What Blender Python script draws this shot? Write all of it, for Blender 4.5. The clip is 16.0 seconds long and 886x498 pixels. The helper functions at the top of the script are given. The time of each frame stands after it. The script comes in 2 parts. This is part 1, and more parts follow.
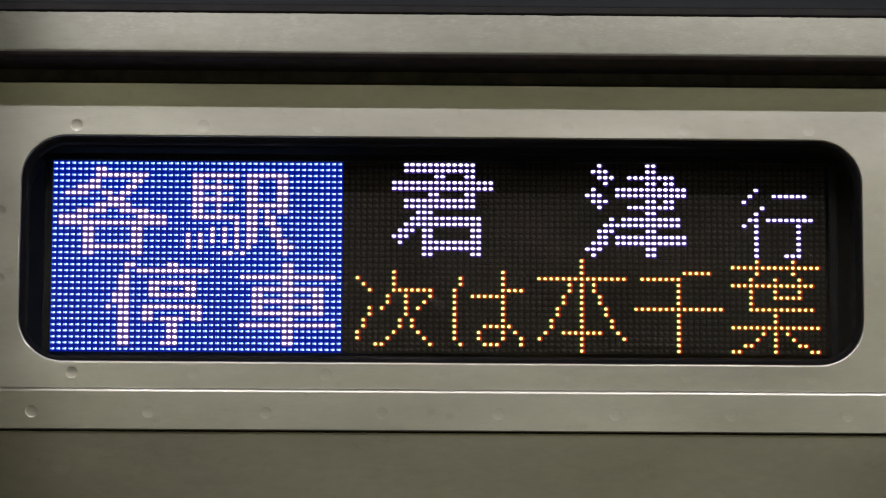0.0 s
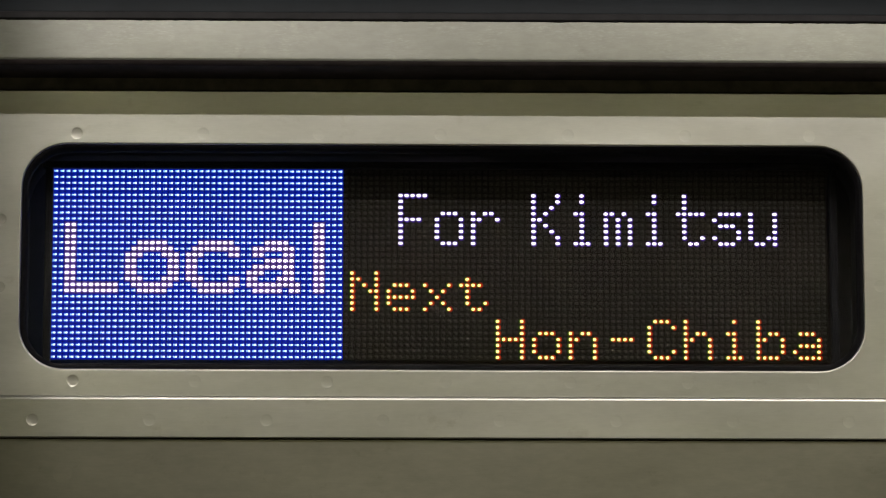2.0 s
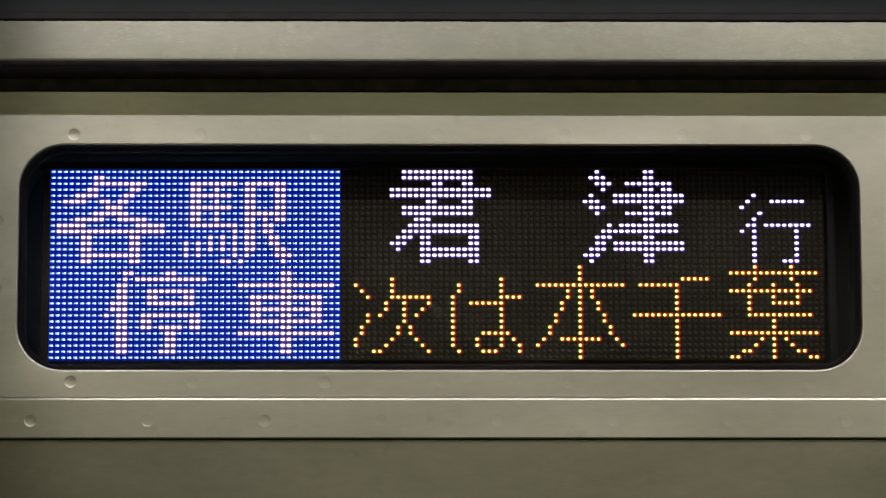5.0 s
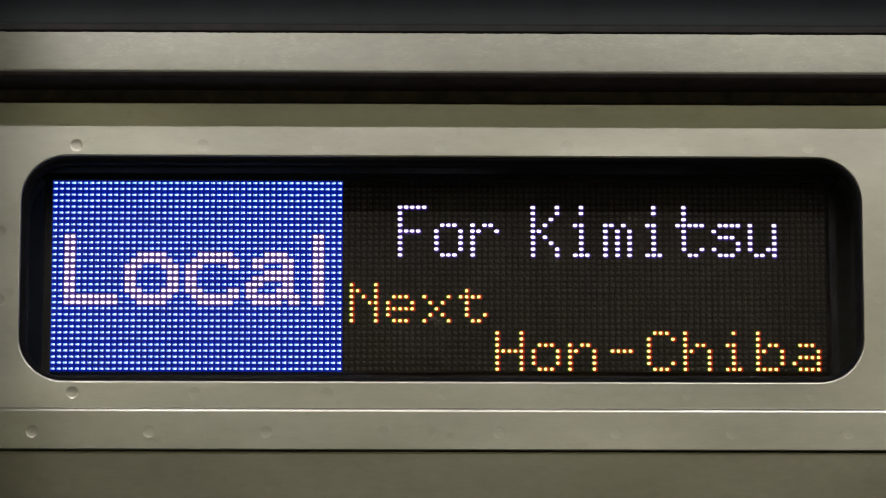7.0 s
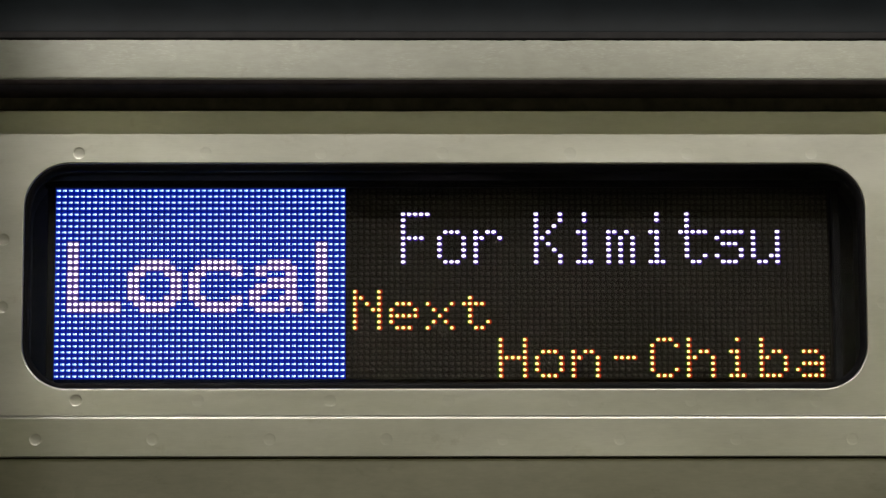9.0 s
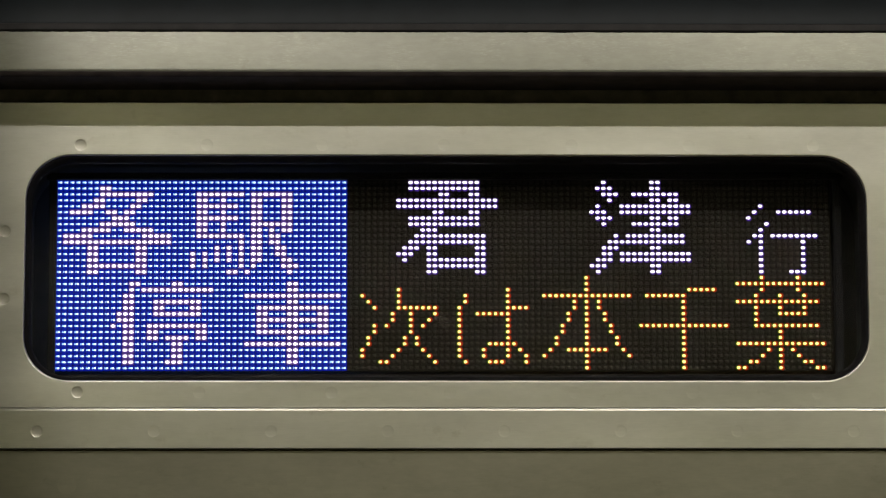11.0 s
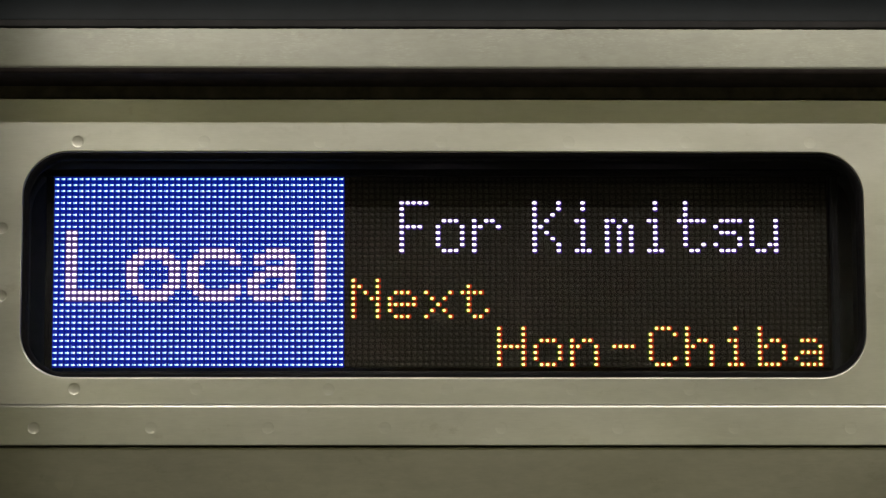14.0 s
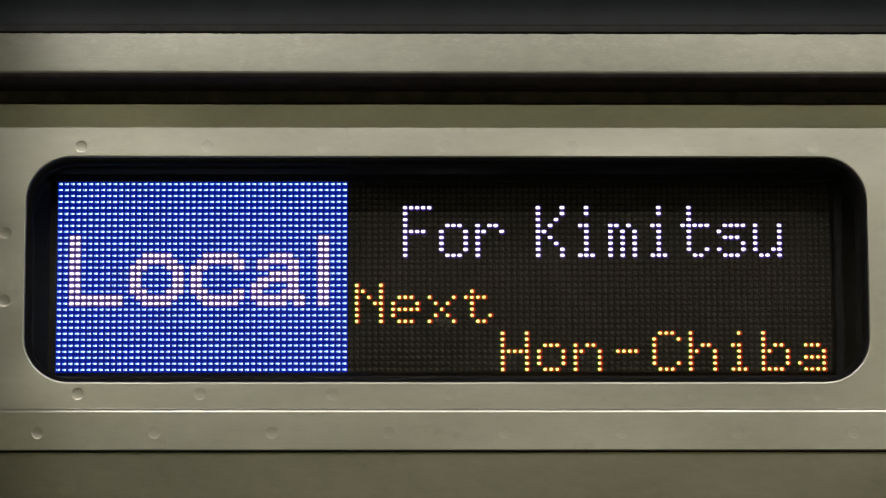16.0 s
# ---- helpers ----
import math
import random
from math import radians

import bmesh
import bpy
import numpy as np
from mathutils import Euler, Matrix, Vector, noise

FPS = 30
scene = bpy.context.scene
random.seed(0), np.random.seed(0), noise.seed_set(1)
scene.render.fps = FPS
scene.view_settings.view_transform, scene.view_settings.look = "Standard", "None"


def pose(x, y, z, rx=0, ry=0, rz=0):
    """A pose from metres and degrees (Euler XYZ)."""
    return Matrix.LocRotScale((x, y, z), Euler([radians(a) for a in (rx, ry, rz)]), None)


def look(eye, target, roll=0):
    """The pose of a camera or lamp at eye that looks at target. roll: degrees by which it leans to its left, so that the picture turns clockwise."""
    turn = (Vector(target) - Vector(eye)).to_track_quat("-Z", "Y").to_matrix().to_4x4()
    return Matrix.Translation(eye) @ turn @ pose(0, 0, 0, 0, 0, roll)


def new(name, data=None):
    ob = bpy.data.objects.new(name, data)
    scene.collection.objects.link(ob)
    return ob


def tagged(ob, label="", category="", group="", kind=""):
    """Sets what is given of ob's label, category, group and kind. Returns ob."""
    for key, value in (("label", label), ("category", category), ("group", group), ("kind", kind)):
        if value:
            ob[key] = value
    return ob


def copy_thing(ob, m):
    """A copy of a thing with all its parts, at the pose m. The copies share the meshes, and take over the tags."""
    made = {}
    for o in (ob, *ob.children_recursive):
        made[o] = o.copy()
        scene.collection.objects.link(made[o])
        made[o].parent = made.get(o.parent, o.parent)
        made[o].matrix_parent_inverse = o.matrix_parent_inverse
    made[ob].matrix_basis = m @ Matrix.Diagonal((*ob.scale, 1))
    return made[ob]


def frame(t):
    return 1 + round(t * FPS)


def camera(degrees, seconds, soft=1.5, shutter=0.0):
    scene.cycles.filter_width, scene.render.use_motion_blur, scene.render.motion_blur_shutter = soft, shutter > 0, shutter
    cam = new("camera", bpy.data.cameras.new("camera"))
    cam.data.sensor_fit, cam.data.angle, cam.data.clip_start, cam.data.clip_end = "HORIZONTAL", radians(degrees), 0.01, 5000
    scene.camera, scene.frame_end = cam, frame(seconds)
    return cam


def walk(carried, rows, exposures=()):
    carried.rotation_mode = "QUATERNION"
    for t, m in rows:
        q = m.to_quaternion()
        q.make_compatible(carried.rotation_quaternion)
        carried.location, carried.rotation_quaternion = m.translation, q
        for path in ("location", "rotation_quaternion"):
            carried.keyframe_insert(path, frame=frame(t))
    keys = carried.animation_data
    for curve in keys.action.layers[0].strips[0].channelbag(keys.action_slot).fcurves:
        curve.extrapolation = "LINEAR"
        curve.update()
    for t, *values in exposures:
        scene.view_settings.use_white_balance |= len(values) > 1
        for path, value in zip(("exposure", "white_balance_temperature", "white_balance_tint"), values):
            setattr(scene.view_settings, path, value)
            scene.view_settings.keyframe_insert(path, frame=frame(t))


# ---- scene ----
# A train's side destination display, seen from a station platform at night.
# x runs along the train, y points into the train, z is up from the platform.
EYE = (-0.0534, -3.2550, 1.6360)
cam = camera(14.92, 16.0, soft=1.15)


def aim(t, dx, dz, roll):
    """The camera stands in one place; it aims at a point of the train's side."""
    return t, look(EYE, (dx, 0.0, 2.15 + dz), roll)


walk(cam, [
    aim(0, 0.00126, -0.00113, 0.172),
    aim(0.5, 0.00244, -0.00067, -0.042),
    aim(1, 0.00122, 0.00146, -0.081),
    aim(1.5, -0.00058, 0.00451, -0.020),
    aim(2, 0.00075, 0.00580, -0.002),
    aim(2.5, 0.00302, 0.00313, -0.217),
    aim(3, 0.00386, 0.00474, -0.222),
    aim(3.5, 0.00254, 0.00312, -0.163),
    aim(4, 0.00212, 0.00345, -0.209),
    aim(6.5, 0.00416, 0.01424, -0.108),
    aim(7, 0.00125, 0.01726, -0.049),
    aim(7.5, -0.00009, 0.01705, -0.070),
    aim(8, -0.00043, 0.01933, 0.023),
    aim(8.5, -0.00239, 0.02215, -0.042),
    aim(9, -0.00172, 0.02408, -0.209),
    aim(11.5, -0.00299, 0.01423, -0.157),
    aim(12, -0.00017, 0.01299, -0.149),
    aim(12.5, 0.00223, 0.01177, -0.131),
    aim(13, 0.00244, 0.01546, -0.289),
    aim(13.5, 0.00063, 0.01468, -0.172),
    aim(14, -0.00036, 0.01292, -0.164),
    aim(14.5, 0.00277, 0.01414, -0.251),
    aim(15, -0.00028, 0.01433, -0.227),
    aim(15.5, -0.00383, 0.01574, -0.118),
    aim(16, -0.00372, 0.01766, -0.185),
], exposures=[
    (0.0, 0.0, 5950, 20), (1.0, 0.0, 6090, 18), (2.0, 0.0, 6160, 17), (3.0, 0.0, 6380, 15), (4.0, 0.0, 6330, 15.5), (6.5, 0.0, 6150, 17.5),
    (7.5, 0.0, 6100, 15.5), (9.0, 0.0, 6200, 14), (11.5, 0.0, 6430, 13), (13.0, 0.0, 6430, 12.5), (14.5, 0.0, 6360, 12.5), (16.0, 0.0, 6270, 13)])

# ---- light ----
world = bpy.data.worlds.new("night")
scene.world = world
world.use_nodes = True
world.node_tree.nodes["Background"].inputs[0].default_value = (0.012, 0.014, 0.02, 1)
world.node_tree.nodes["Background"].inputs[1].default_value = 0.3

NEAR_ROW = (-2.30, 3.88)
FAR_FILL_ROW = (-6.0, 3.88)


def tube_light(name, x, y, z, watts, colour, length=1.15):
    data = bpy.data.lights.new(name, "AREA")
    data.shape, data.size, data.size_y = "RECTANGLE", length, 0.045
    data.energy, data.color = watts, colour
    ob = new(name, data)
    ob.matrix_basis = pose(x, y, z, 0, 0, 0)
    return ob


for lx, watts in ((-0.7, 60), (0.75, 64)):
    tube_light("tube_light", lx, NEAR_ROW[0], NEAR_ROW[1] - 0.075, watts, (0.995, 0.962, 0.86), 0.36)
for lx in (-4.0, -1.3, 1.4, 4.1):
    tube_light("tube_light", lx, FAR_FILL_ROW[0], FAR_FILL_ROW[1] - 0.075, 80, (0.965, 0.945, 0.50))


# ---- materials ----
def material(name):
    mat = bpy.data.materials.new(name)
    mat.use_nodes = True
    tree = mat.node_tree
    return mat, tree, tree.nodes["Principled BSDF"]


def ramp(tree, source, stops):
    node = tree.nodes.new("ShaderNodeValToRGB")
    els = node.color_ramp.elements
    while len(els) < len(stops):
        els.new(0.5)
    for el, (pos, col) in zip(els, stops):
        el.position, el.color = pos, (*col, 1)
    tree.links.new(source, node.inputs[0])
    return node.outputs[0]


def noise_of(tree, scale, stretch=(1, 1, 1), detail=4, rough=0.55):
    co = tree.nodes.new("ShaderNodeTexCoord")
    mp = tree.nodes.new("ShaderNodeMapping")
    mp.inputs["Scale"].default_value = stretch
    tree.links.new(co.outputs["Object"], mp.inputs[0])
    tex = tree.nodes.new("ShaderNodeTexNoise")
    tex.inputs["Scale"].default_value = scale
    tex.inputs["Detail"].default_value = detail
    tex.inputs["Roughness"].default_value = rough
    tree.links.new(mp.outputs[0], tex.inputs["Vector"])
    return tex.outputs["Fac"]


def bump(tree, bsdf, height, strength, distance):
    node = tree.nodes.new("ShaderNodeBump")
    node.inputs["Strength"].default_value = strength
    node.inputs["Distance"].default_value = distance
    tree.links.new(height, node.inputs["Height"])
    tree.links.new(node.outputs[0], bsdf.inputs["Normal"])


def mixed(tree, a, b, fac):
    node = tree.nodes.new("ShaderNodeMix")
    node.data_type = "RGBA"
    node.blend_type = "MULTIPLY"
    node.inputs["Factor"].default_value = fac
    tree.links.new(a, node.inputs["A"])
    tree.links.new(b, node.inputs["B"])
    return node.outputs["Result"]


WAVE_AT = (3.1, 0.0, 0.4)


def steel(name, tint, low, high, brush=1.0, flecks=0.7, scuffs=0.0, waves=0.006, turn=0.0, turn_at=-0.2):
    """Brushed stainless steel: fine horizontal grain, blotches of grime, uneven gloss; scuffs: bright short rubbed streaks."""
    mat, tree, bsdf = material(name)
    bsdf.inputs["Metallic"].default_value = 1.0
    grain = noise_of(tree, 1100, (0.07, 1, 1), 3)
    blotch = noise_of(tree, 9, (0.5, 1, 1), 5)
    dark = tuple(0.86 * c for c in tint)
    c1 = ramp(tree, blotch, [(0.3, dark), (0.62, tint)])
    c2 = ramp(tree, grain, [(0.3, (0.95, 0.95, 0.95)), (0.7, (1, 1, 1))])
    mottle = noise_of(tree, 150, (0.36, 1, 0.9), 5, 0.62)
    c3 = ramp(tree, mottle, [(0.34, (0.86, 0.86, 0.84)), (0.55, (0.94, 0.94, 0.93)), (0.72, (1, 1, 1))])
    stain = noise_of(tree, 34, (0.8, 1, 1), 6, 0.7)
    c4 = ramp(tree, stain, [(0.27, (0.83, 0.81, 0.77)), (0.40, (1, 1, 1))])
    base = mixed(tree, mixed(tree, mixed(tree, c1, c2, 1.0), c3, flecks), c4, 0.8)
    if scuffs:
        rub = noise_of(tree, 700, (0.22, 1, 1), 5, 0.65)
        where = noise_of(tree, 42, (0.6, 1, 1), 3)
        node = tree.nodes.new("ShaderNodeMath")
        node.operation = "MULTIPLY"
        tree.links.new(ramp(tree, rub, [(0.50, (0, 0, 0)), (0.66, (1, 1, 1))]), node.inputs[0])
        tree.links.new(ramp(tree, where, [(0.42, (0, 0, 0)), (0.62, (1, 1, 1))]), node.inputs[1])
        lift = ramp(tree, node.outputs[0], [(0.0, (1, 1, 1)), (1.0, (1 + scuffs, 1 + scuffs, 1 + scuffs))])
        base = mixed(tree, base, lift, 1.0)
    tree.links.new(base, bsdf.inputs["Base Color"])
    r = ramp(tree, blotch, [(0.3, (high, high, high)), (0.65, (low, low, low))])
    tree.links.new(r, bsdf.inputs["Roughness"])
    bump(tree, bsdf, grain, 0.11 * brush, 0.0003)
    # the sheet is not quite flat: long shallow waves
    place = tree.nodes.new("ShaderNodeNewGeometry")
    shift = tree.nodes.new("ShaderNodeMapping")
    shift.inputs["Location"].default_value = WAVE_AT
    shift.inputs["Scale"].default_value = (0.8, 1, 1.3)
    tree.links.new(place.outputs["Position"], shift.inputs[0])
    wave = tree.nodes.new("ShaderNodeTexNoise")
    wave.inputs["Scale"].default_value, wave.inputs["Detail"].default_value = 4.5, 1.5
    tree.links.new(shift.outputs[0], wave.inputs["Vector"])
    bent = tree.nodes.new("ShaderNodeBump")
    bent.inputs["Strength"].default_value, bent.inputs["Distance"].default_value = 1.0, waves
    height = wave.outputs["Fac"]
    if turn:
        # bump falling away to the left, added to darken the steel's left end
        axes = tree.nodes.new("ShaderNodeSeparateXYZ")
        tree.links.new(place.outputs["Position"], axes.inputs[0])
        steps = [("SUBTRACT", turn_at, None), ("MAXIMUM", None, 0.0), ("POWER", None, 2.0), ("MULTIPLY", None, -turn / waves)]
        value = axes.outputs["X"]
        for kind, first, second in steps:
            node = tree.nodes.new("ShaderNodeMath")
            node.operation = kind
            tree.links.new(value, node.inputs[1 if first is not None else 0])
            node.inputs[0 if first is not None else 1].default_value = first if first is not None else second
            value = node.outputs[0]
        both = tree.nodes.new("ShaderNodeMath")
        tree.links.new(value, both.inputs[0])
        tree.links.new(height, both.inputs[1])
        height = both.outputs[0]
    tree.links.new(height, bent.inputs["Height"])
    tree.links.new(bent.outputs[0], bsdf.inputs["Normal"].links[0].from_node.inputs["Normal"])
    return mat


def painted(name, colour, roughness, scale=40, spread=0.25, relief=0.1, gloss=0.5):
    mat, tree, bsdf = material(name)
    n1 = noise_of(tree, scale, (1, 1, 1), 6)
    n2 = noise_of(tree, scale * 0.08, (1, 1, 1), 3)
    lo = tuple(c * (1 - spread) for c in colour)
    hi = tuple(min(1, c * (1 + spread)) for c in colour)
    a = ramp(tree, n1, [(0.3, lo), (0.7, hi)])
    b = ramp(tree, n2, [(0.3, (0.8, 0.8, 0.8)), (0.7, (1, 1, 1))])
    tree.links.new(mixed(tree, a, b, 1.0), bsdf.inputs["Base Color"])
    bsdf.inputs["Roughness"].default_value = roughness
    bsdf.inputs["Specular IOR Level"].default_value = gloss
    bump(tree, bsdf, n1, relief, 0.001)
    return mat


def glowing(name, colour, strength, spread=0.0):
    """A lit lamp face, or the painted halo round one; spread: how unequal the single lamps are."""
    mat, tree, bsdf = material(name)
    bsdf.inputs["Base Color"].default_value = (0.003, 0.003, 0.003, 1)
    bsdf.inputs["Roughness"].default_value = 0.6
    bsdf.inputs["Specular IOR Level"].default_value = 0.03
    bsdf.inputs["Emission Color"].default_value = (*colour, 1)
    bsdf.inputs["Emission Strength"].default_value = strength
    if spread:
        geo = tree.nodes.new("ShaderNodeNewGeometry")
        rng = tree.nodes.new("ShaderNodeMapRange")
        rng.inputs["To Min"].default_value = strength * (1 - spread)
        rng.inputs["To Max"].default_value = strength * (1 + spread)
        tree.links.new(geo.outputs["Random Per Island"], rng.inputs["Value"])
        tree.links.new(rng.outputs[0], bsdf.inputs["Emission Strength"])
    return mat


STEEL = steel("brushed_steel", (0.63, 0.61, 0.545), 0.38, 0.43, 0.55, 0.5)
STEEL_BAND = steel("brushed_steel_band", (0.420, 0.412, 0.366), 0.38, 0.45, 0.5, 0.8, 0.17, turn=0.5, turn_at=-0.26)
STEEL_STRIP = steel("brushed_steel_strip", (0.63, 0.61, 0.545), 0.38, 0.43, 0.55, 0.5, turn=0.36, turn_at=-0.17)
STEEL_LOW = steel("dull_steel", (0.575, 0.545, 0.44), 0.42, 0.48, turn=0.46, turn_at=-0.17)
WELD_SHADE = steel("weld_shade_steel", (0.545, 0.52, 0.455), 0.40, 0.46, 0.5)
ROOF_GREY = painted("dark_roof_paint", (0.012, 0.0155, 0.018), 0.5, 30, 0.2, 0.05, 0.2)
SEALANT = painted("black_sealant", (0.006, 0.005, 0.005), 0.7, 200, 0.4, 0.5, 0.15)
GROOVE_SHADE = painted("groove_shade", (0.22, 0.185, 0.13), 0.7, 60, 0.3, 0.1, 0.3)
FLASHING = painted("dark_flashing", (0.030, 0.026, 0.026), 0.6, 60, 0.3, 0.1, 0.3)
UNDER_SHADE = painted("underside_shade", (0.055, 0.042, 0.04), 0.7, 60, 0.3, 0.1, 0.2)
RUBBER = painted("black_rubber", (0.013, 0.012, 0.013), 0.7, 150, 0.25, 0.1, 0.05)
HOUSING = painted("black_housing", (0.026, 0.025, 0.025), 0.7, 90, 0.25, 0.1, 0.15)
BEZEL = painted("dark_bezel", (0.016, 0.014, 0.015), 0.75, 90, 0.25, 0.1, 0.06)
BOARD = painted("led_board_black", (0.0100, 0.0080, 0.0058), 0.8, 300, 0.25, 0.1, 0.08)
LENS_OFF = painted("unlit_led_lens", (0.021, 0.017, 0.0135), 0.55, 400, 0.25, 0.1, 0.14)
ASPHALT = painted("platform_asphalt", (0.10, 0.10, 0.095), 0.85, 60, 0.35, 0.5)
CONCRETE = painted("platform_wall_paint", (0.10, 0.10, 0.075), 0.7, 20)
CANOPY = painted("canopy_paint", (0.25, 0.25, 0.22), 0.6, 15)
ENAMEL = painted("white_enamel", (0.75, 0.75, 0.72), 0.35, 30, 0.05, 0.02)
BLUE_HALO = glowing("blue_led_lens", (0.0, 0.028, 1.0), 0.325, 0.12)
BLUE_A = glowing("blue_led_side", (0.34, 0.63, 1.0), 1.25, 0.12)
BLUE_B = glowing("blue_led_core", (0.68, 0.92, 1.0), 1.48, 0.12)
WHITE = glowing("white_led", (1.0, 0.91, 0.94), 1.8, 0.12)
WHITE_HALO = glowing("violet_led_halo", (0.22, 0.08, 0.9), 0.24, 0.2)
MIXED_HALO = glowing("mauve_led_halo", (0.34, 0.16, 0.82), 0.28, 0.2)
AMBER = glowing("amber_led", (1.0, 0.77, 0.20), 2.6, 0.1)
AMBER_RED = glowing("red_led_chip_halo", (1.0, 0.06, 0.0), 0.33, 0.2)
AMBER_GREEN = glowing("green_led_chip_halo", (0.22, 0.6, 0.0), 0.10, 0.2)
TUBE = glowing("fluorescent_tube", (1.0, 0.97, 0.88), 6.0)

GLASS, _tree, _bsdf = material("window_glass")
_bsdf.inputs["Base Color"].default_value = (0.97, 0.98, 0.97, 1)
_bsdf.inputs["Roughness"].default_value = 0.0
_bsdf.inputs["IOR"].default_value = 1.45
_bsdf.inputs["Transmission Weight"].default_value = 1.0


# ---- mesh helpers ----
def part(name, bm, mat, parent=None, label="", smooth=False):
    mesh = bpy.data.meshes.new(name)
    bmesh.ops.recalc_face_normals(bm, faces=bm.faces)
    if smooth:
        for f in bm.faces:
            f.smooth = True
    bm.to_mesh(mesh)
    bm.free()
    for m in (mat if isinstance(mat, (list, tuple)) else [mat]):
        mesh.materials.append(m)
    ob = new(name, mesh)
    ob.parent = parent
    if label:
        tagged(ob, label)
    return ob


def box(x0, x1, y0, y1, z0, z1, bevel=0.0, segments=2):
    bm = bmesh.new()
    bmesh.ops.create_cube(bm, size=1)
    bmesh.ops.scale(bm, vec=(x1 - x0, y1 - y0, z1 - z0), verts=bm.verts)
    bmesh.ops.translate(bm, vec=((x0 + x1) / 2, (y0 + y1) / 2, (z0 + z1) / 2), verts=bm.verts)
    if bevel:
        bmesh.ops.bevel(bm, geom=bm.edges[:], offset=bevel, segments=segments, profile=0.5, affect="EDGES")
    return bm


def rounded(w, h, r, n=14):
    """Points of a rounded rectangle round (0, 0), anticlockwise, in x and z."""
    pts = []
    for cx, cz, a0 in ((w / 2 - r, h / 2 - r, 0), (-w / 2 + r, h / 2 - r, 90), (-w / 2 + r, -h / 2 + r, 180), (w / 2 - r, -h / 2 + r, 270)):
        for i in range(n + 1):
            a = radians(a0 + 90 * i / n)
            pts.append((cx + r * math.cos(a), cz + r * math.sin(a)))
    return pts


def rings(loops, close_last=False):
    """Quads between closed loops of equal length; each loop a list of points."""
    bm = bmesh.new()
    vs = [[bm.verts.new(p) for p in loop] for loop in loops]
    n = len(vs[0])
    for a, b in zip(vs, vs[1:]):
        for i in range(n):
            j = (i + 1) % n
            bm.faces.new((a[i], a[j], b[j], b[i]))
    if close_last:
        bm.faces.new(vs[-1])
    return bm


def sweep(profile, x0, x1, closed=True):
    """A profile in y and z drawn along the train."""
    bm = bmesh.new()
    a = [bm.verts.new((x0, y, z)) for y, z in profile]
    b = [bm.verts.new((x1, y, z)) for y, z in profile]
    n = len(profile)
    for i in range(n if closed else n - 1):
        j = (i + 1) % n
        bm.faces.new((a[i], a[j], b[j], b[i]))
    if closed:
        bm.faces.new(a)
        bm.faces.new(b[::-1])
    return bm


# ---- the platform round the camera ----
tagged(part("ground", box(-12, 12, -9, -0.12, -0.3, 0.0, 0.01), ASPHALT), "grey asphalt station platform at night", "platform", kind="structure")
tagged(part("track_bed", box(-12, 12, -0.118, 4.0, -1.3, -1.0), ASPHALT), "dark ballast bed beneath the train", "track bed", kind="structure")
tagged(part("wall_back", box(-12, 12, -9.2, -9.0, -0.3, 4.3), CONCRETE), "dim painted wall at the platform's far side", "wall", kind="structure")
tagged(part("wall_west", box(-12.2, -12, -9.2, 4.0, -1.3, 4.3), CONCRETE), "dim painted end wall of the platform", "wall", kind="structure")
tagged(part("wall_east", box(12, 12.2, -9.2, 4.0, -1.3, 4.3), CONCRETE), "dim painted end wall of the platform", "wall", kind="structure")
tagged(part("ceiling", box(-12.2, 12.2, -9.2, -0.2, 4.1, 4.3), CANOPY), "pale painted platform canopy with tube lamps", "ceiling", kind="structure")


def lamp_fixture(x, y, z, half=0.64):
    top = new("platform_lamp")
    part("housing", sweep([(-0.07, 0.0), (-0.045, -0.05), (0.045, -0.05), (0.07, 0.0), (0.03, 0.05), (-0.03, 0.05)], -half, half), ENAMEL, top)
    bm = bmesh.new()
    bmesh.ops.create_cone(bm, cap_ends=True, segments=16, radius1=0.014, radius2=0.014, depth=2 * half - 0.06, matrix=pose(0, 0, 0, 0, 90, 0))
    bmesh.ops.translate(bm, vec=(0, 0, -0.066), verts=bm.verts)
    part("tube", bm, TUBE, top, "glowing white fluorescent tube", True)
    for hx in (-0.6 * half, 0.6 * half):
        bm = bmesh.new()
        bmesh.ops.create_cone(bm, cap_ends=True, segments=10, radius1=0.01, radius2=0.01, depth=0.19)
        bmesh.ops.translate(bm, vec=(hx, 0, 0.135), verts=bm.verts)
        part("hanger", bm, ENAMEL, top)
    top.matrix_basis = pose(x, y, z)
    return tagged(top, "white enamel fluorescent batten assumed under the canopy, out of view", "lamp", "platform lamps")


near_lamp = lamp_fixture(-0.7, *NEAR_ROW, 0.21)
copy_thing(near_lamp, pose(0.75, *NEAR_ROW))
first_lamp = lamp_fixture(-4.0, *FAR_FILL_ROW)
for lx in (-1.3, 1.4, 4.1):
    copy_thing(first_lamp, pose(lx, *FAR_FILL_ROW))

# slim square post, added out of view so its shade falls on the train
tagged(part("shade_post", box(-0.582, -0.482, -0.53, -0.47, 0.0, 4.1, 0.006), CONCRETE), "slim painted steel post added out of view to shade the train", "post", kind="structure")

# ---- the train's side ----
HALF = 6.0
ZC = 2.1480                     # middle of the display's opening
OX = 0.0005
OPEN_W, OPEN_H, OPEN_R = 0.8206, 0.2211, 0.0435
train = tagged(new("train_car"), "stainless steel train car side with spot-welded window plate", "train")
LEAN = 0.065                   # degrees of roll that fit the car's edges to the camera's view
train.matrix_basis = pose(-2.15 * math.sin(radians(LEAN)), 0, -0.0009, 0, LEAN, 0)

# plate round the opening, rolled lip; holes where the spot welds are pressed in
PLATE_TOP, PLATE_LOW = 2.306, 2.0085
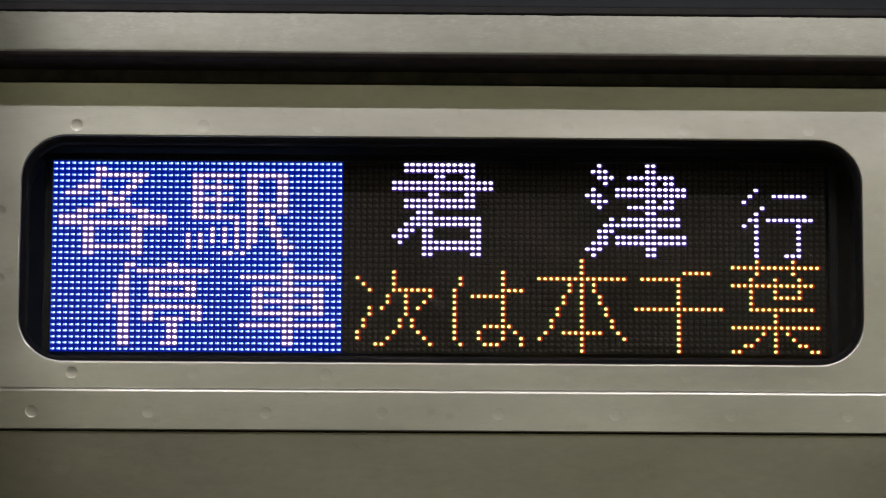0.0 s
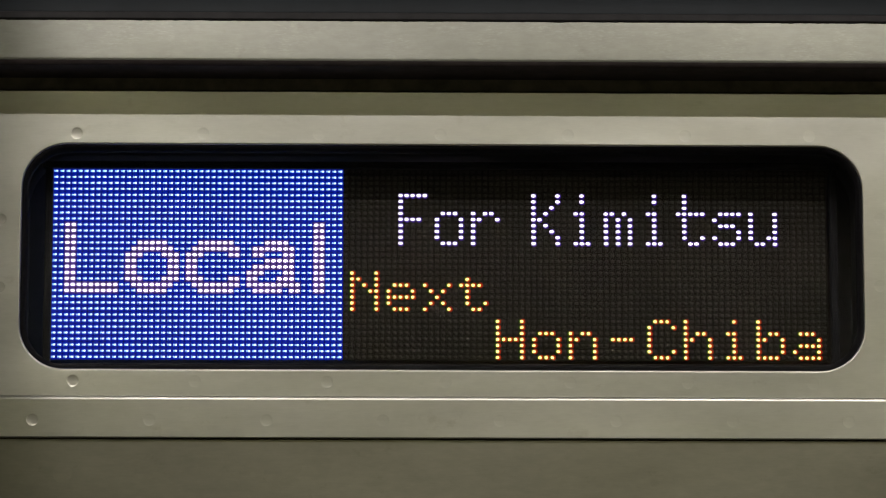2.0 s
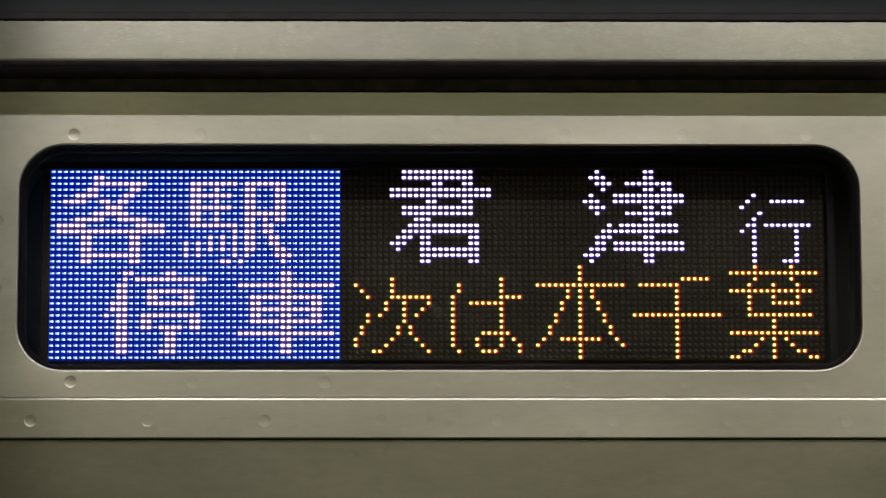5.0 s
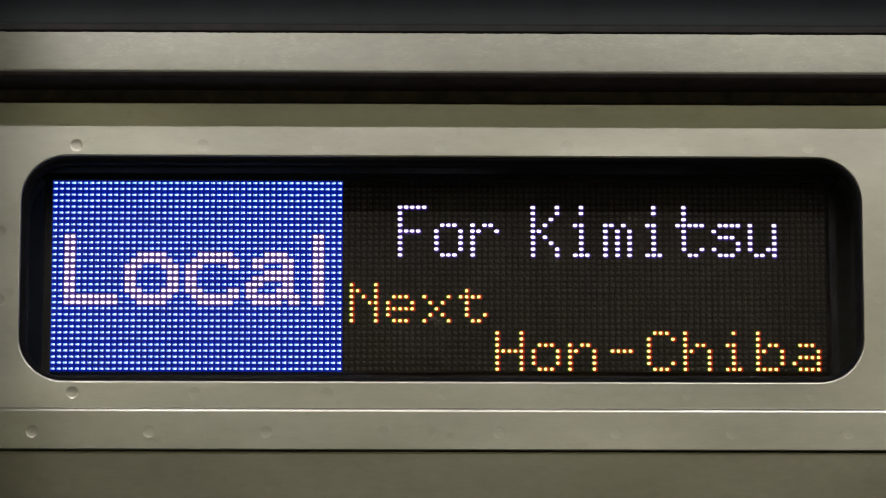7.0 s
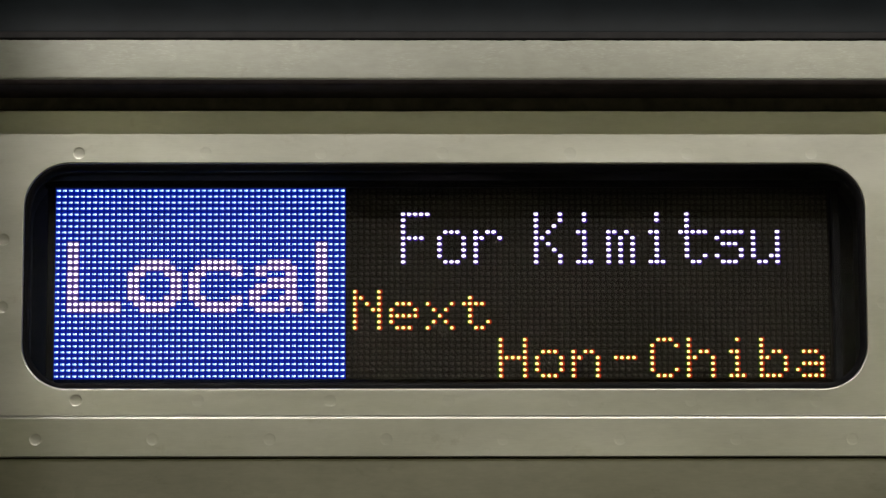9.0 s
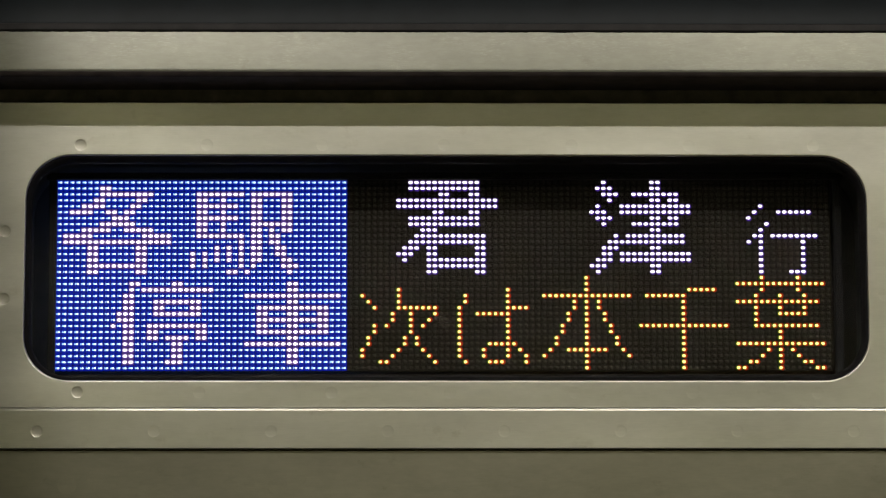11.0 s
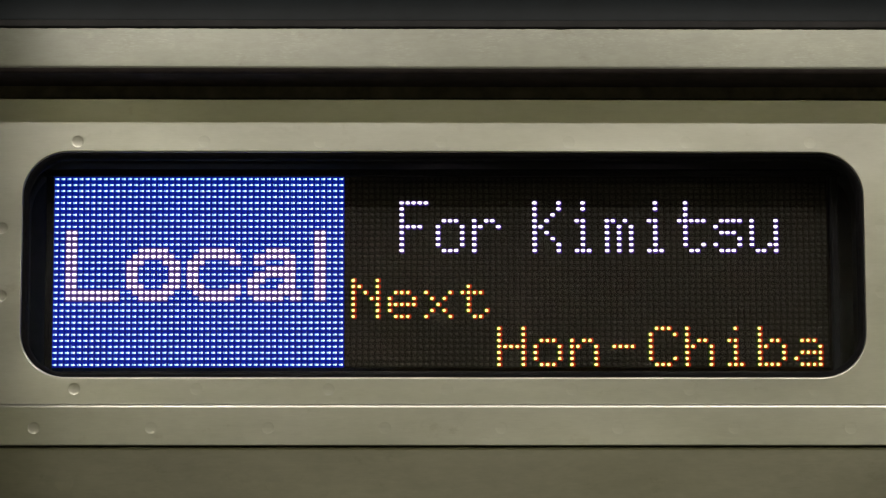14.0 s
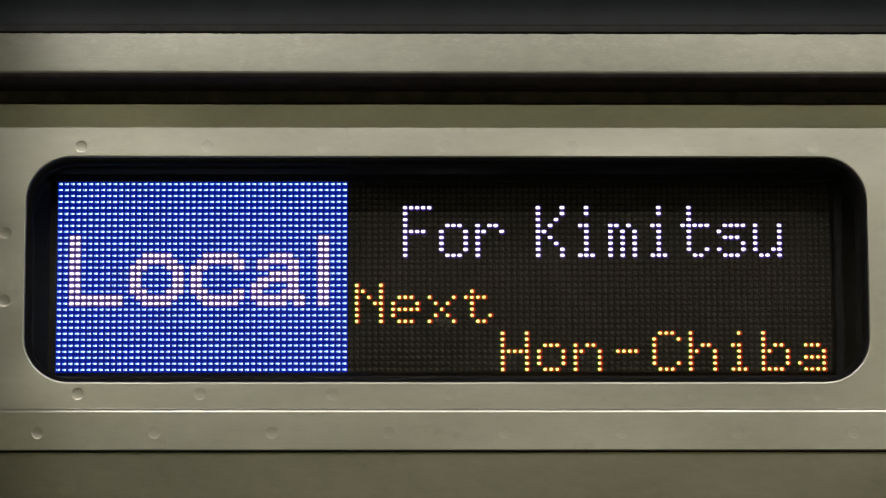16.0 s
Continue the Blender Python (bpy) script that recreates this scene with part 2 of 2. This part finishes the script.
LIFT = 0.0009                  # the opening and the welds keep their height; the car is lowered to fit the view
WELD_R = 0.0061
PLATE_WELDS = [(-0.3575, 2.2692, 2), (-0.234, 2.2694, 1), (-0.121, 2.2692, 0), (-0.002, 2.2695, 0), (0.123, 2.2692, 0), (0.238, 2.2690, 0), (0.360, 2.2692, 0),
               (-0.3572, 2.0258, 2), (-0.2393, 2.0254, 1), (-0.1115, 2.0252, 1), (0.0034, 2.0252, 0), (0.1245, 2.0252, 0), (0.2385, 2.0252, 0), (0.3600, 2.0250, 0),
               (-0.4298, 2.1834, 2), (-0.4298, 2.1168, 2), (0.428, 2.187, 0), (0.427, 2.121, 0)]
PLATE_WELDS = [(x, z + LIFT, d) for x, z, d in PLATE_WELDS]
STRIP_WELDS = [(-0.395 + 0.1127 * (i - 1), 1.9874 + LIFT, (1, 2, 1, 1, 0, 0, 0, 0, 0, 0)[i]) for i in range(10)]


def grown(d, y):
    return [(x + OX, y, ZC + LIFT + z) for x, z in rounded(OPEN_W + 2 * d, OPEN_H + 2 * d, OPEN_R + d)]


def circle(cx, cz, r, y, n=28):
    return [(cx + r * math.cos(2 * math.pi * i / n), y, cz + r * math.sin(2 * math.pi * i / n)) for i in range(n)]


def pierced(loops):
    """A flat sheet bounded by the first loop, with the other loops cut out."""
    bm = bmesh.new()
    edges = []
    for points in loops:
        vs = [bm.verts.new(p) for p in points]
        edges += [bm.edges.new((a, b)) for a, b in zip(vs, vs[1:] + vs[:1])]
    bmesh.ops.triangle_fill(bm, edges=edges, use_beauty=True, use_dissolve=False, normal=(0, -1, 0))
    return bm


LIP = 0.0017
bm = rings([grown(LIP, 0.0), grown(0.62 * LIP, 0.08 * LIP), grown(0.29 * LIP, 0.29 * LIP), grown(0.08 * LIP, 0.62 * LIP), grown(0.0, LIP), grown(0.0, 0.0026)])
part("opening_lip", bm, STEEL, train, "bright rounded steel edge of the opening", True)
outline = [(-HALF, 0, PLATE_LOW), (HALF, 0, PLATE_LOW), (HALF, 0, PLATE_TOP), (-HALF, 0, PLATE_TOP)]
part("window_plate", pierced([outline, grown(LIP, 0.0)] + [circle(x, z, WELD_R, 0.0) for x, z, _ in PLATE_WELDS]), STEEL, train,
     "brushed stainless plate round the display opening")

# strip below the plate, standing 3 mm proud, with a lit upper edge
STRIP_Y = -0.0034
part("lower_strip", sweep([(STRIP_Y, 1.9722), (-0.0030, 1.9715), (-0.0022, 1.9712), (0.012, 1.9712), (0.012, 2.0123)]
                           + [(STRIP_Y * math.sin(radians(a)), 2.0075 + 0.0048 * math.cos(radians(a))) for a in range(0, 91, 6)], -HALF, HALF, False), STEEL_STRIP, train,
     "proud steel strip below the window plate")
outline = [(-HALF, STRIP_Y, 1.9722), (HALF, STRIP_Y, 1.9722), (HALF, STRIP_Y, 2.0075), (-HALF, STRIP_Y, 2.0075)]
part("strip_face", pierced([outline] + [circle(x, z, WELD_R, STRIP_Y) for x, z, _ in STRIP_WELDS]), STEEL_STRIP, train, "flat face of the strip with a row of spot welds")
PANEL_Y = 0.0018
part("shadow_gap", box(-HALF, HALF, 0.006, 0.02, 1.962, 1.9724), GROOVE_SHADE, train)
part("side_panel", sweep([(PANEL_Y, 1.9696), (PANEL_Y + 0.0008, 1.9702), (0.02, 1.9702), (0.16, 0.2), (0.10, 0.2), (PANEL_Y + 0.0106, 1.86)], -HALF, HALF), STEEL_LOW, train,
     "duller steel side panel leaning slightly inwards")
part("skirt", box(-HALF, HALF, 0.11, 0.15, -0.25, 0.2), STEEL_LOW, train)

# top lip of the plate, darkened groove, gutter band, sealant and roof
part("plate_top_edge", sweep([(0.0, 2.306), (0.0, 2.3120), (0.0010, 2.3130), (0.010, 2.3130), (0.010, 2.306)], -HALF, HALF), STEEL, train)
part("groove", sweep([(0.0035, 2.300), (0.0035, 2.3285), (0.03, 2.3285), (0.03, 2.300)], -HALF, HALF), GROOVE_SHADE, train,
     "recess beneath the gutter, coloured dark brown for its shade")
BAND_LOW, BAND_TOP, FRONT = 2.3260, 2.3700, -0.060
BULGE = BAND_TOP - BAND_LOW - 0.0075
band = [(FRONT + 0.0004 * (1 - i / 8) ** 2, BAND_TOP - BULGE * i / 8) for i in range(8)]
roll = [(FRONT + 0.005 - 0.005 * math.cos(radians(4.5 * i)), BAND_LOW + 0.0075 - 0.0075 * math.sin(radians(4.5 * i))) for i in range(21)]
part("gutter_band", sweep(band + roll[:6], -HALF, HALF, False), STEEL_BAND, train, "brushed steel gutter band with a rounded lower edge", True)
part("gutter_underside", sweep(roll[5:] + [(FRONT + 0.02, BAND_LOW), (-0.02, BAND_LOW), (0.0098, BAND_LOW)], -HALF, HALF, False), UNDER_SHADE, train,
     "gutter underside and lower curl, shade painted in near black", True)
RZ = BAND_TOP + 0.0004
roof = [(FRONT + 0.0025, RZ)]
for i in range(13):
    a = i / 12
    roof.append((FRONT + 0.0025 + 0.004 * a + 0.11 * a * a, RZ + 0.13 * a))
for i in range(1, 12):
    a = i / 11
    roof.append((0.05 + 1.0 * a, 2.50 + 0.45 * math.sin(a * math.pi / 2)))
roof += [(1.05, RZ)]
part("roof_sheet", sweep(roof, -HALF, HALF), ROOF_GREY, train, "dark grey painted roof edge", True)
part("flashing", sweep([(FRONT + 0.0012, BAND_TOP + 0.0012), (FRONT + 0.0004, BAND_TOP + 0.0022), (FRONT + 0.0006, BAND_TOP + 0.0080), (FRONT + 0.0030, BAND_TOP + 0.0088), (FRONT + 0.010, BAND_TOP + 0.0012)], -HALF, HALF), FLASHING, train, "dull dark flashing strip")

# uneven bead of sealant between roof and band
bm = bmesh.new()
prev = None
steps = 420
for i in range(steps + 1):
    x = -0.62 + 1.24 * i / steps
    low = BAND_TOP - 0.0004 + 0.0006 * noise.noise((x * 40, 0, 3)) + 0.0008 * noise.noise((x * 230, 5, 0)) - 0.004 * max(0.0, noise.noise((x * 60, 2, 7)) - 0.5)
    high = BAND_TOP + 0.0014 + 0.0005 * noise.noise((x * 60, 9, 1))
    cut = [bm.verts.new(p) for p in ((x, FRONT + 0.0008, low), (x, FRONT - 0.0003, low + 0.0004), (x, FRONT - 0.0005, high - 0.0004), (x, FRONT + 0.0030, high))]
    if prev:
        for k in range(3):
            bm.faces.new((prev[k], prev[k + 1], cut[k + 1], cut[k]))
    prev = cut
part("sealant_bead", bm, SEALANT, train, "uneven black sealant bead")


# ---- spot welds: shallow round dishes pressed into the steel ----
def dish(deep, bowl, r=WELD_R):
    """bowl: 0 for a flat floor with a soft rim, 1 for a floor that is hollow all through."""
    bm = bmesh.new()
    rim = ((1.08, 0.0), (1.0, 0.0), (0.95, 0.2), (0.87, 0.5), (0.78, 0.8), (0.68, 0.95), (0.56, 1.0), (0.38, 1.0), (0.15, 1.0))
    prof = [(k, 0.00002 + 0.0002 * ((1 - bowl) * h + bowl * max(0.0, 1 - k * k) ** 1.15)) for k, h in rim]
    n = 28
    vs = [[bm.verts.new((r * k * math.cos(2 * math.pi * i / n), y * deep if k < 1 else y, r * k * math.sin(2 * math.pi * i / n))) for i in range(n)] for k, y in prof]
    for k, (a, b) in enumerate(zip(vs, vs[1:])):
        for i in range(n):
            bm.faces.new((a[i], a[(i + 1) % n], b[(i + 1) % n], b[i])).material_index = int(k >= 3)
    bm.faces.new(vs[-1]).material_index = 1
    return bm


def raised_ring(deep, r=WELD_R):
    bm = bmesh.new()
    prof = [(1.5, 0.00002), (1.3, -0.00004), (1.1, -0.00010), (0.95, -0.00012), (0.8, -0.00008), (0.6, -0.00003), (0.3, -0.00001)]
    n = 24
    vs = [[bm.verts.new((r * k * math.cos(2 * math.pi * i / n), y * deep, r * k * math.sin(2 * math.pi * i / n))) for i in range(n)] for k, y in prof]
    for a, b in zip(vs, vs[1:]):
        for i in range(n):
            bm.faces.new((a[i], a[(i + 1) % n], b[(i + 1) % n], b[i]))
    bm.faces.new(vs[-1])
    return bm


weld_shapes = [part("spot_weld", dish(deep, bowl), [STEEL, inside], train, "", True) for deep, bowl, inside in ((0.6, 0.2, STEEL), (0.95, 0.5, STEEL), (2.1, 0.65, WELD_SHADE))]
fresh = [True, True, True]
for x, y, z, deep in [(x, 0.0, z, d) for x, z, d in PLATE_WELDS] + [(x, STRIP_Y, z, d) for x, z, d in STRIP_WELDS]:
    weld = weld_shapes[deep] if fresh[deep] else new("spot_weld", weld_shapes[deep].data)
    fresh[deep] = False
    weld.parent = train
    weld.matrix_basis = pose(x, y, z)
dull_weld = part("spot_weld", raised_ring(0.36), STEEL_LOW, train, "", True)
dull_weld.matrix_basis = pose(-0.52, PANEL_Y + 0.0030, 1.9370, 5.5, 0, 0)
for x in (-0.366, -0.288, -0.163):
    weld = new("spot_weld", dull_weld.data)
    weld.parent = train
    weld.matrix_basis = pose(x, PANEL_Y + 0.0030, 1.9370, 5.5, 0, 0)

# ---- the destination display in the opening ----
PITCH = 0.00601
DEPTH = 0.065                 # the lamps' plane behind the train's side
COLS, ROWS = 128, 32
display = tagged(new("destination_display"), "lit LED destination display behind glass in a train's side", "display")
display.matrix_basis = pose(OX, 0, ZC)


def loop(w, h, r, y):
    return [(x, y, z) for x, z in rounded(w, h, r)]


part("gasket", rings([loop(OPEN_W + 0.004, OPEN_H + 0.004, 0.047, 0.0030), loop(OPEN_W - 0.0006, OPEN_H - 0.0006, 0.0445, 0.0022), loop(OPEN_W - 0.004, OPEN_H - 0.004, 0.043, 0.0032),
                      loop(OPEN_W - 0.010, OPEN_H - 0.010, 0.039, 0.0075), loop(OPEN_W - 0.011, OPEN_H - 0.011, 0.0385, 0.014)]), RUBBER, display,
     "black rubber gasket", True)
part("housing", rings([loop(OPEN_W + 0.004, OPEN_H + 0.004, 0.046, 0.0142), loop(OPEN_W + 0.004, OPEN_H + 0.004, 0.046, 0.10)], True), HOUSING, display,
     "matt black display housing")
pane = part("glass_pane", rings([loop(OPEN_W - 0.008, OPEN_H - 0.008, 0.04, 0.0142), loop(OPEN_W - 0.008, OPEN_H - 0.008, 0.04, 0.0102)], True), GLASS, display,
            "clear flat glass pane")
bm_close = bmesh.new()
bm_close.from_mesh(pane.data)
bm_close.verts.ensure_lookup_table()
bm_close.faces.new([v for v in bm_close.verts if abs(v.co.y - 0.0142) < 1e-5])
bmesh.ops.recalc_face_normals(bm_close, faces=bm_close.faces)
bm_close.to_mesh(pane.data)
bm_close.free()
pane.visible_shadow = False

DUST, _tree, _bsdf = material("dust_on_glass")
_bsdf.inputs["Base Color"].default_value = (0.35, 0.31, 0.27, 1)
_bsdf.inputs["Roughness"].default_value = 0.9
_cut = ramp(_tree, noise_of(_tree, 420, (1, 1, 1), 5), [(0.42, (0, 0, 0)), (0.75, (0.32, 0.32, 0.32))])
_tree.links.new(_cut, _bsdf.inputs["Alpha"])
for sx, sz, sr in ((-0.0048, -0.0500, 0.0062), (0.0010, -0.0535, 0.0034), (-0.0098, -0.0480, 0.0030), (-0.0018, -0.0570, 0.0028)):
    bm = bmesh.new()
    vs = []
    for i in range(22):
        a = 2 * math.pi * i / 22
        k = sr * (0.75 + 0.5 * noise.noise((3 * math.cos(a), 3 * math.sin(a), 90 * sx)))
        vs.append(bm.verts.new((sx + k * math.cos(a), 0.0100, sz + k * math.sin(a))))
    bm.faces.new(vs)
    part("smudge", bm, DUST, display, "faint dusty smudge on the glass")

BW, BH = COLS * PITCH / 2, ROWS * PITCH / 2
BX, BZ = -0.0017, 0.0026      # the board's offset from the opening's middle, set to fit the camera's view
part("bezel", box(-BW - 0.012, BW + 0.012, DEPTH - 0.008, DEPTH + 0.004, -BH - 0.0085, -BH - 0.0018, 0.0012), BEZEL, display)
part("bezel", box(-BW - 0.012, BW + 0.012, DEPTH - 0.006, DEPTH + 0.004, BH + 0.0018, BH + 0.0085, 0.0012), RUBBER, display)
for side in (-1, 1):
    x0, x1 = sorted((side * (BW + 0.0014), side * (BW + 0.009)))
    part("bezel", box(x0, x1, DEPTH - 0.006, DEPTH + 0.004, -BH - 0.0016, BH + 0.0016, 0.0012), RUBBER, display)

# The two messages, row by row: lamps that are white in the blue field, then white and amber lamps of the text field.
MESSAGE_ONE = {
0: "|58-69 90 98-99|", 1: "7-8|58-69 89-91 98-99|", 2: "7-15 23-30 32-38|63-64 68-69 90-92 95-102|",
3: "6-7 13-14 23-24 27 32-33 37-38|56-72 91 98-99 101-102|", 4: "4-7 12-13 23-29 32-33 37-38|56-72 89 93-104 116|",
5: "2-5 8-9 11-12 23-24 27 32-33 37-38|62-63 68-69 88-90 93-104 115 119-124|",
6: "9-11 23-29 32-33 37-38|58-69 89-91 98-99 101-102 114|", 7: "7-12 23-24 27 32-38|58-69 90 95-102 117|",
8: "4-8 11-15 23-24 27 32-33 35 37-38|60-62 98-99 116|", 9: "1-5 14-18 23-30 32-33 35-36|59-70 92 94-103 115-116 118-125|",
10: "1-18 30 32-33 35-36|58-70 91-103 114 116 123|", 11: "5-6 13-14 26 28 30 32-33 36-37|57-59 61-62 69-70 90-92 98-99 116 123|",
12: "5-6 13-14 22 24 26 28 30 32-33 36-37|56-58 61-62 69-70 90-91 93-104 116 123|",
13: "5-6 13-14 22 24 26 28 30 32-33 37-38|57 61-70 89-91 93-104 116 123|",
14: "5-14 22 24 30 32 37-39|61-70 88-90 98-99 116 123|", 15: "5-6 13-14 28-29 31 38|61-62 69-70 89 98-99 116 121-123|",
16: "||87 116 122", 17: "12-13 19-20 38-39||87 112-126", 18: "12 14-25 38-39||56 74 87 104-108 116 122",
19: "11-12 31-46||50 56 67 74 80-94 97-103 115 119 123", 20: "11-12 16-23 38-39||51 56 67 74 85 87 89 103 112-125",
21: "11-12 16-17 22-23 33-44||52 56-62 66 74-77 85 87 89 103 115 119 123",
22: "10-12 16-23 33-34 38-39 43-44||55 58 62 66 69-74 84 87 90 103 115 119-123",
23: "10-12 33-44||55 58 61 66 74 84 87 90 103 115", 24: "9 11-12 15-24 33-34 38-39 43-44||52 54 58 60 66 74 83 87 91 96-110 115-125",
25: "11-12 15-16 23-24 33-44||52 58 66 74 83 87 91 103 119", 26: "11-12 15-16 18-21 23-24 38-39||51 57 59 66 74 82 87 92 103 119",
27: "11-12 19-20 31-46||51 57 59 66 71-75 82 87 92 103 112-126", 28: "11-12 19-20 38-39||50 56 60 66 70 74 76 81 84-90 93 103 117 119 121",
29: "11-12 19-20 38-39||50 55 61 66 70 74 77 80 87 94 103 116 119 122", 30: "11-12 18-20 38-39||53-54 62 67 71-73 77 87 103 114-115 119 123-124",
31: "||87 103 112-113 119 125-126"}
MESSAGE_TWO = {
4: "|57-61 79 83 87 99 104|", 5: "|57 79 83 87 99 104|", 6: "|57 79 82 104|",
7: "|57 64-66 69 71-72 79 81 86-87 91-92 94 98-99 103-107 110-113 115 119|",
8: "|57-60 63 67 69-70 73 79-80 87 91 93 95 99 104 109 115 119|", 9: "2-3 43-44|57 63 67 69 79 81 87 91 93 95 99 104 110-112 115 119|",
10: "2-3 43-44|57 63 67 69 79 82 87 91 93 95 99 104 113 115 119|", 11: "2-3 43-44|57 63 67 69 79 83 87 91 93 95 99 104 107 109 113 115 118-119|",
12: "2-3 14-18 24-29 35-38 43-44|57 64-66 69 79 83 86-88 91 93 95 98-100 105-106 110-112 116-117 119|",
13: "2-3 13-19 23-30 33-39 43-44||", 14: "2-3 12-14 18-20 22-24 29-30 33-34 38-39 43-44||",
15: "2-3 12-13 19-20 22-23 35-39 43-44||", 16: "2-3 12-13 19-20 22-23 33-39 43-44||",
17: "2-3 12-13 19-20 22-23 32-34 38-39 43-44||49 53", 18: "2-3 12-14 18-20 22-24 29-30 32-33 37-39 43-44||49-50 53 68",
19: "2-10 13-19 23-30 32-40 43-44||49 51 53 56-58 61 65 67-70", 20: "2-10 14-18 24-29 33-37 39-40 43-44||49 52-53 55 59 62 64 68",
21: "||49 53 55-59 63 68", 22: "||49 53 55 62 64 68 71", 23: "||49 53 56-58 61 65 69-70",
25: "||73 77 99-101 104 112 116", 26: "||73 77 98 102 104 116", 27: "||73 77 80-82 85 87-88 98 104 106-107 111-112 116 118-119 123-125",
28: "||73-77 79 83 85-86 89 92-95 98 104-105 108 112 116-117 120 126", 29: "||73 77 79 83 85 89 98 104 108 112 116 120 123-126",
30: "||73 77 79 83 85 89 98 102 104 108 112 116 120 122 126", 31: "||73 77 80-82 85 89 99-101 104 108 111-113 116-119 123-126"}


def columns(text):
    found = set()
    for run in text.split():
        a, _, b = run.partition("-")
        found.update(range(int(a), int(b or a) + 1))
    return found


def state(message, row):
    """What each lamp of a row shows: blue, white, amber or off."""
    field, white, amber = (columns(s) for s in message.get(row, "||").split("|"))
    return ["mixed" if c in field else "white" if c in white else "amber" if c in amber else "blue" if c < 48 else "off" for c in range(COLS)]


def dome(verts, faces, cx, cy, cz, rx, rz, high, front, square=False, n=8):
    """A low oval lens. front: -1 faces the platform, 1 the other way."""
    base = len(verts)
    for k, y in ((1.0, 0.0), (0.72, 0.7)):
        for i in range(n):
            a = 2 * math.pi * (i + 0.5 * square) / n
            u, v = math.cos(a), math.sin(a)
            if square:
                big = 1 / max(abs(u), abs(v))
                u, v = u * (big if abs(u) > abs(v) else 1.9), v * (big if abs(v) > abs(u) else 1.9)
            verts.append((cx + rx * k * u, cy + front * high * y, cz + rz * k * v))
    verts.append((cx, cy + front * high, cz))
    for i in range(n):
        j = (i + 1) % n
        quad = (base + i, base + j, base + n + j, base + n + i)
        tri = (base + n + i, base + n + j, base + 2 * n)
        faces.append(quad if front < 0 else quad[::-1])
        faces.append(tri if front < 0 else tri[::-1])


SLAT = 0.0016                 # half a slat's thickness
# parts of a lit lamp: name, material, offset along the row and down, half width, half height, how far it stands out;
# the wide discs are painted bloom
MATS = {"blue": [("blue_led_lenses", BLUE_HALO, 0.0, 0.0, 0.00296, 0.0029, 0.0002), ("blue_leds", BLUE_A, -0.00140, 0.0, 0.0009, 0.0012, 0.0006),
                 ("blue_leds", BLUE_B, 0.00060, 0.0, 0.00145, 0.0013, 0.0007)],
        "white": [("violet_led_halos", WHITE_HALO, 0.0003, -0.0003, 0.0030, 0.0030, 0.0002), ("white_leds", WHITE, -0.0001, 0.0, 0.0025, 0.0018, 0.0007)],
        "mixed": [("mauve_led_halos", MIXED_HALO, 0.0, 0.0, 0.00296, 0.0029, 0.0002), ("white_leds", WHITE, 0.0, 0.0, 0.0026, 0.00185, 0.0007)],
        "amber": [("red_led_halos", AMBER_RED, 0.0010, 0.0, 0.0026, 0.0028, 0.0002), ("green_led_halos", AMBER_GREEN, -0.0013, 0.0, 0.0021, 0.0025, 0.00015),
                  ("amber_leds", AMBER, -0.0001, 0.0, 0.00185, 0.0016, 0.0007)],
        "off": [("unlit_leds", LENS_OFF, 0.0, 0.0, 0.0022, 0.0020, 0.0006)]}


def lamp_mesh(kind):
    """One lit lamp of the text field with its core and painted colour halos, facing the platform."""
    verts, faces, owner, mats = [], [], [], []
    for _, mat, dx, dz, rx, rz, high in MATS[kind]:
        dome(verts, faces, dx, 0.0, dz, rx, rz, high, -1)
        mats.append(mat)
        owner += [len(mats) - 1] * (len(faces) - len(owner))
    mesh = bpy.data.meshes.new(kind + "_led")
    mesh.from_pydata(verts, [], faces)
    for mat in mats:
        mesh.materials.append(mat)
    mesh.polygons.foreach_set("material_index", owner)
    return mesh


AMBER_LAMP = lamp_mesh("amber")
slats = []
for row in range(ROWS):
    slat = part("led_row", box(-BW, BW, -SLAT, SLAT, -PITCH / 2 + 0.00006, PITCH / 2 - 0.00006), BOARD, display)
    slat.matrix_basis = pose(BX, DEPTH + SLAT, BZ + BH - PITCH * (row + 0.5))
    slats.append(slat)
    heaps = {}
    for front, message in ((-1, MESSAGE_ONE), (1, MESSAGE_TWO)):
        for col, kind in enumerate(state(message, row)):
            x = -BW + PITCH * (col + 0.5)
            if kind == "amber":
                lamp = new("amber_led", AMBER_LAMP)
                lamp.parent = slat
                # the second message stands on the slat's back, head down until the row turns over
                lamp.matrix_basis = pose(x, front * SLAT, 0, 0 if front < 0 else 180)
                continue
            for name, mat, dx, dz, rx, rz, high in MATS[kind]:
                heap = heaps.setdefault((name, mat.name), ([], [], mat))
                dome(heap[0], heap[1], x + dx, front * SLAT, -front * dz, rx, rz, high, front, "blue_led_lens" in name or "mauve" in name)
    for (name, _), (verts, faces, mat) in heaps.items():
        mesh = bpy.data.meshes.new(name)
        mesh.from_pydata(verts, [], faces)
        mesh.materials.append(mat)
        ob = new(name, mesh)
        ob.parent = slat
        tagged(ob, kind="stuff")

# ---- what moves: two-faced lamp rows turn over when the message changes, standing in for lamps switching on and off ----
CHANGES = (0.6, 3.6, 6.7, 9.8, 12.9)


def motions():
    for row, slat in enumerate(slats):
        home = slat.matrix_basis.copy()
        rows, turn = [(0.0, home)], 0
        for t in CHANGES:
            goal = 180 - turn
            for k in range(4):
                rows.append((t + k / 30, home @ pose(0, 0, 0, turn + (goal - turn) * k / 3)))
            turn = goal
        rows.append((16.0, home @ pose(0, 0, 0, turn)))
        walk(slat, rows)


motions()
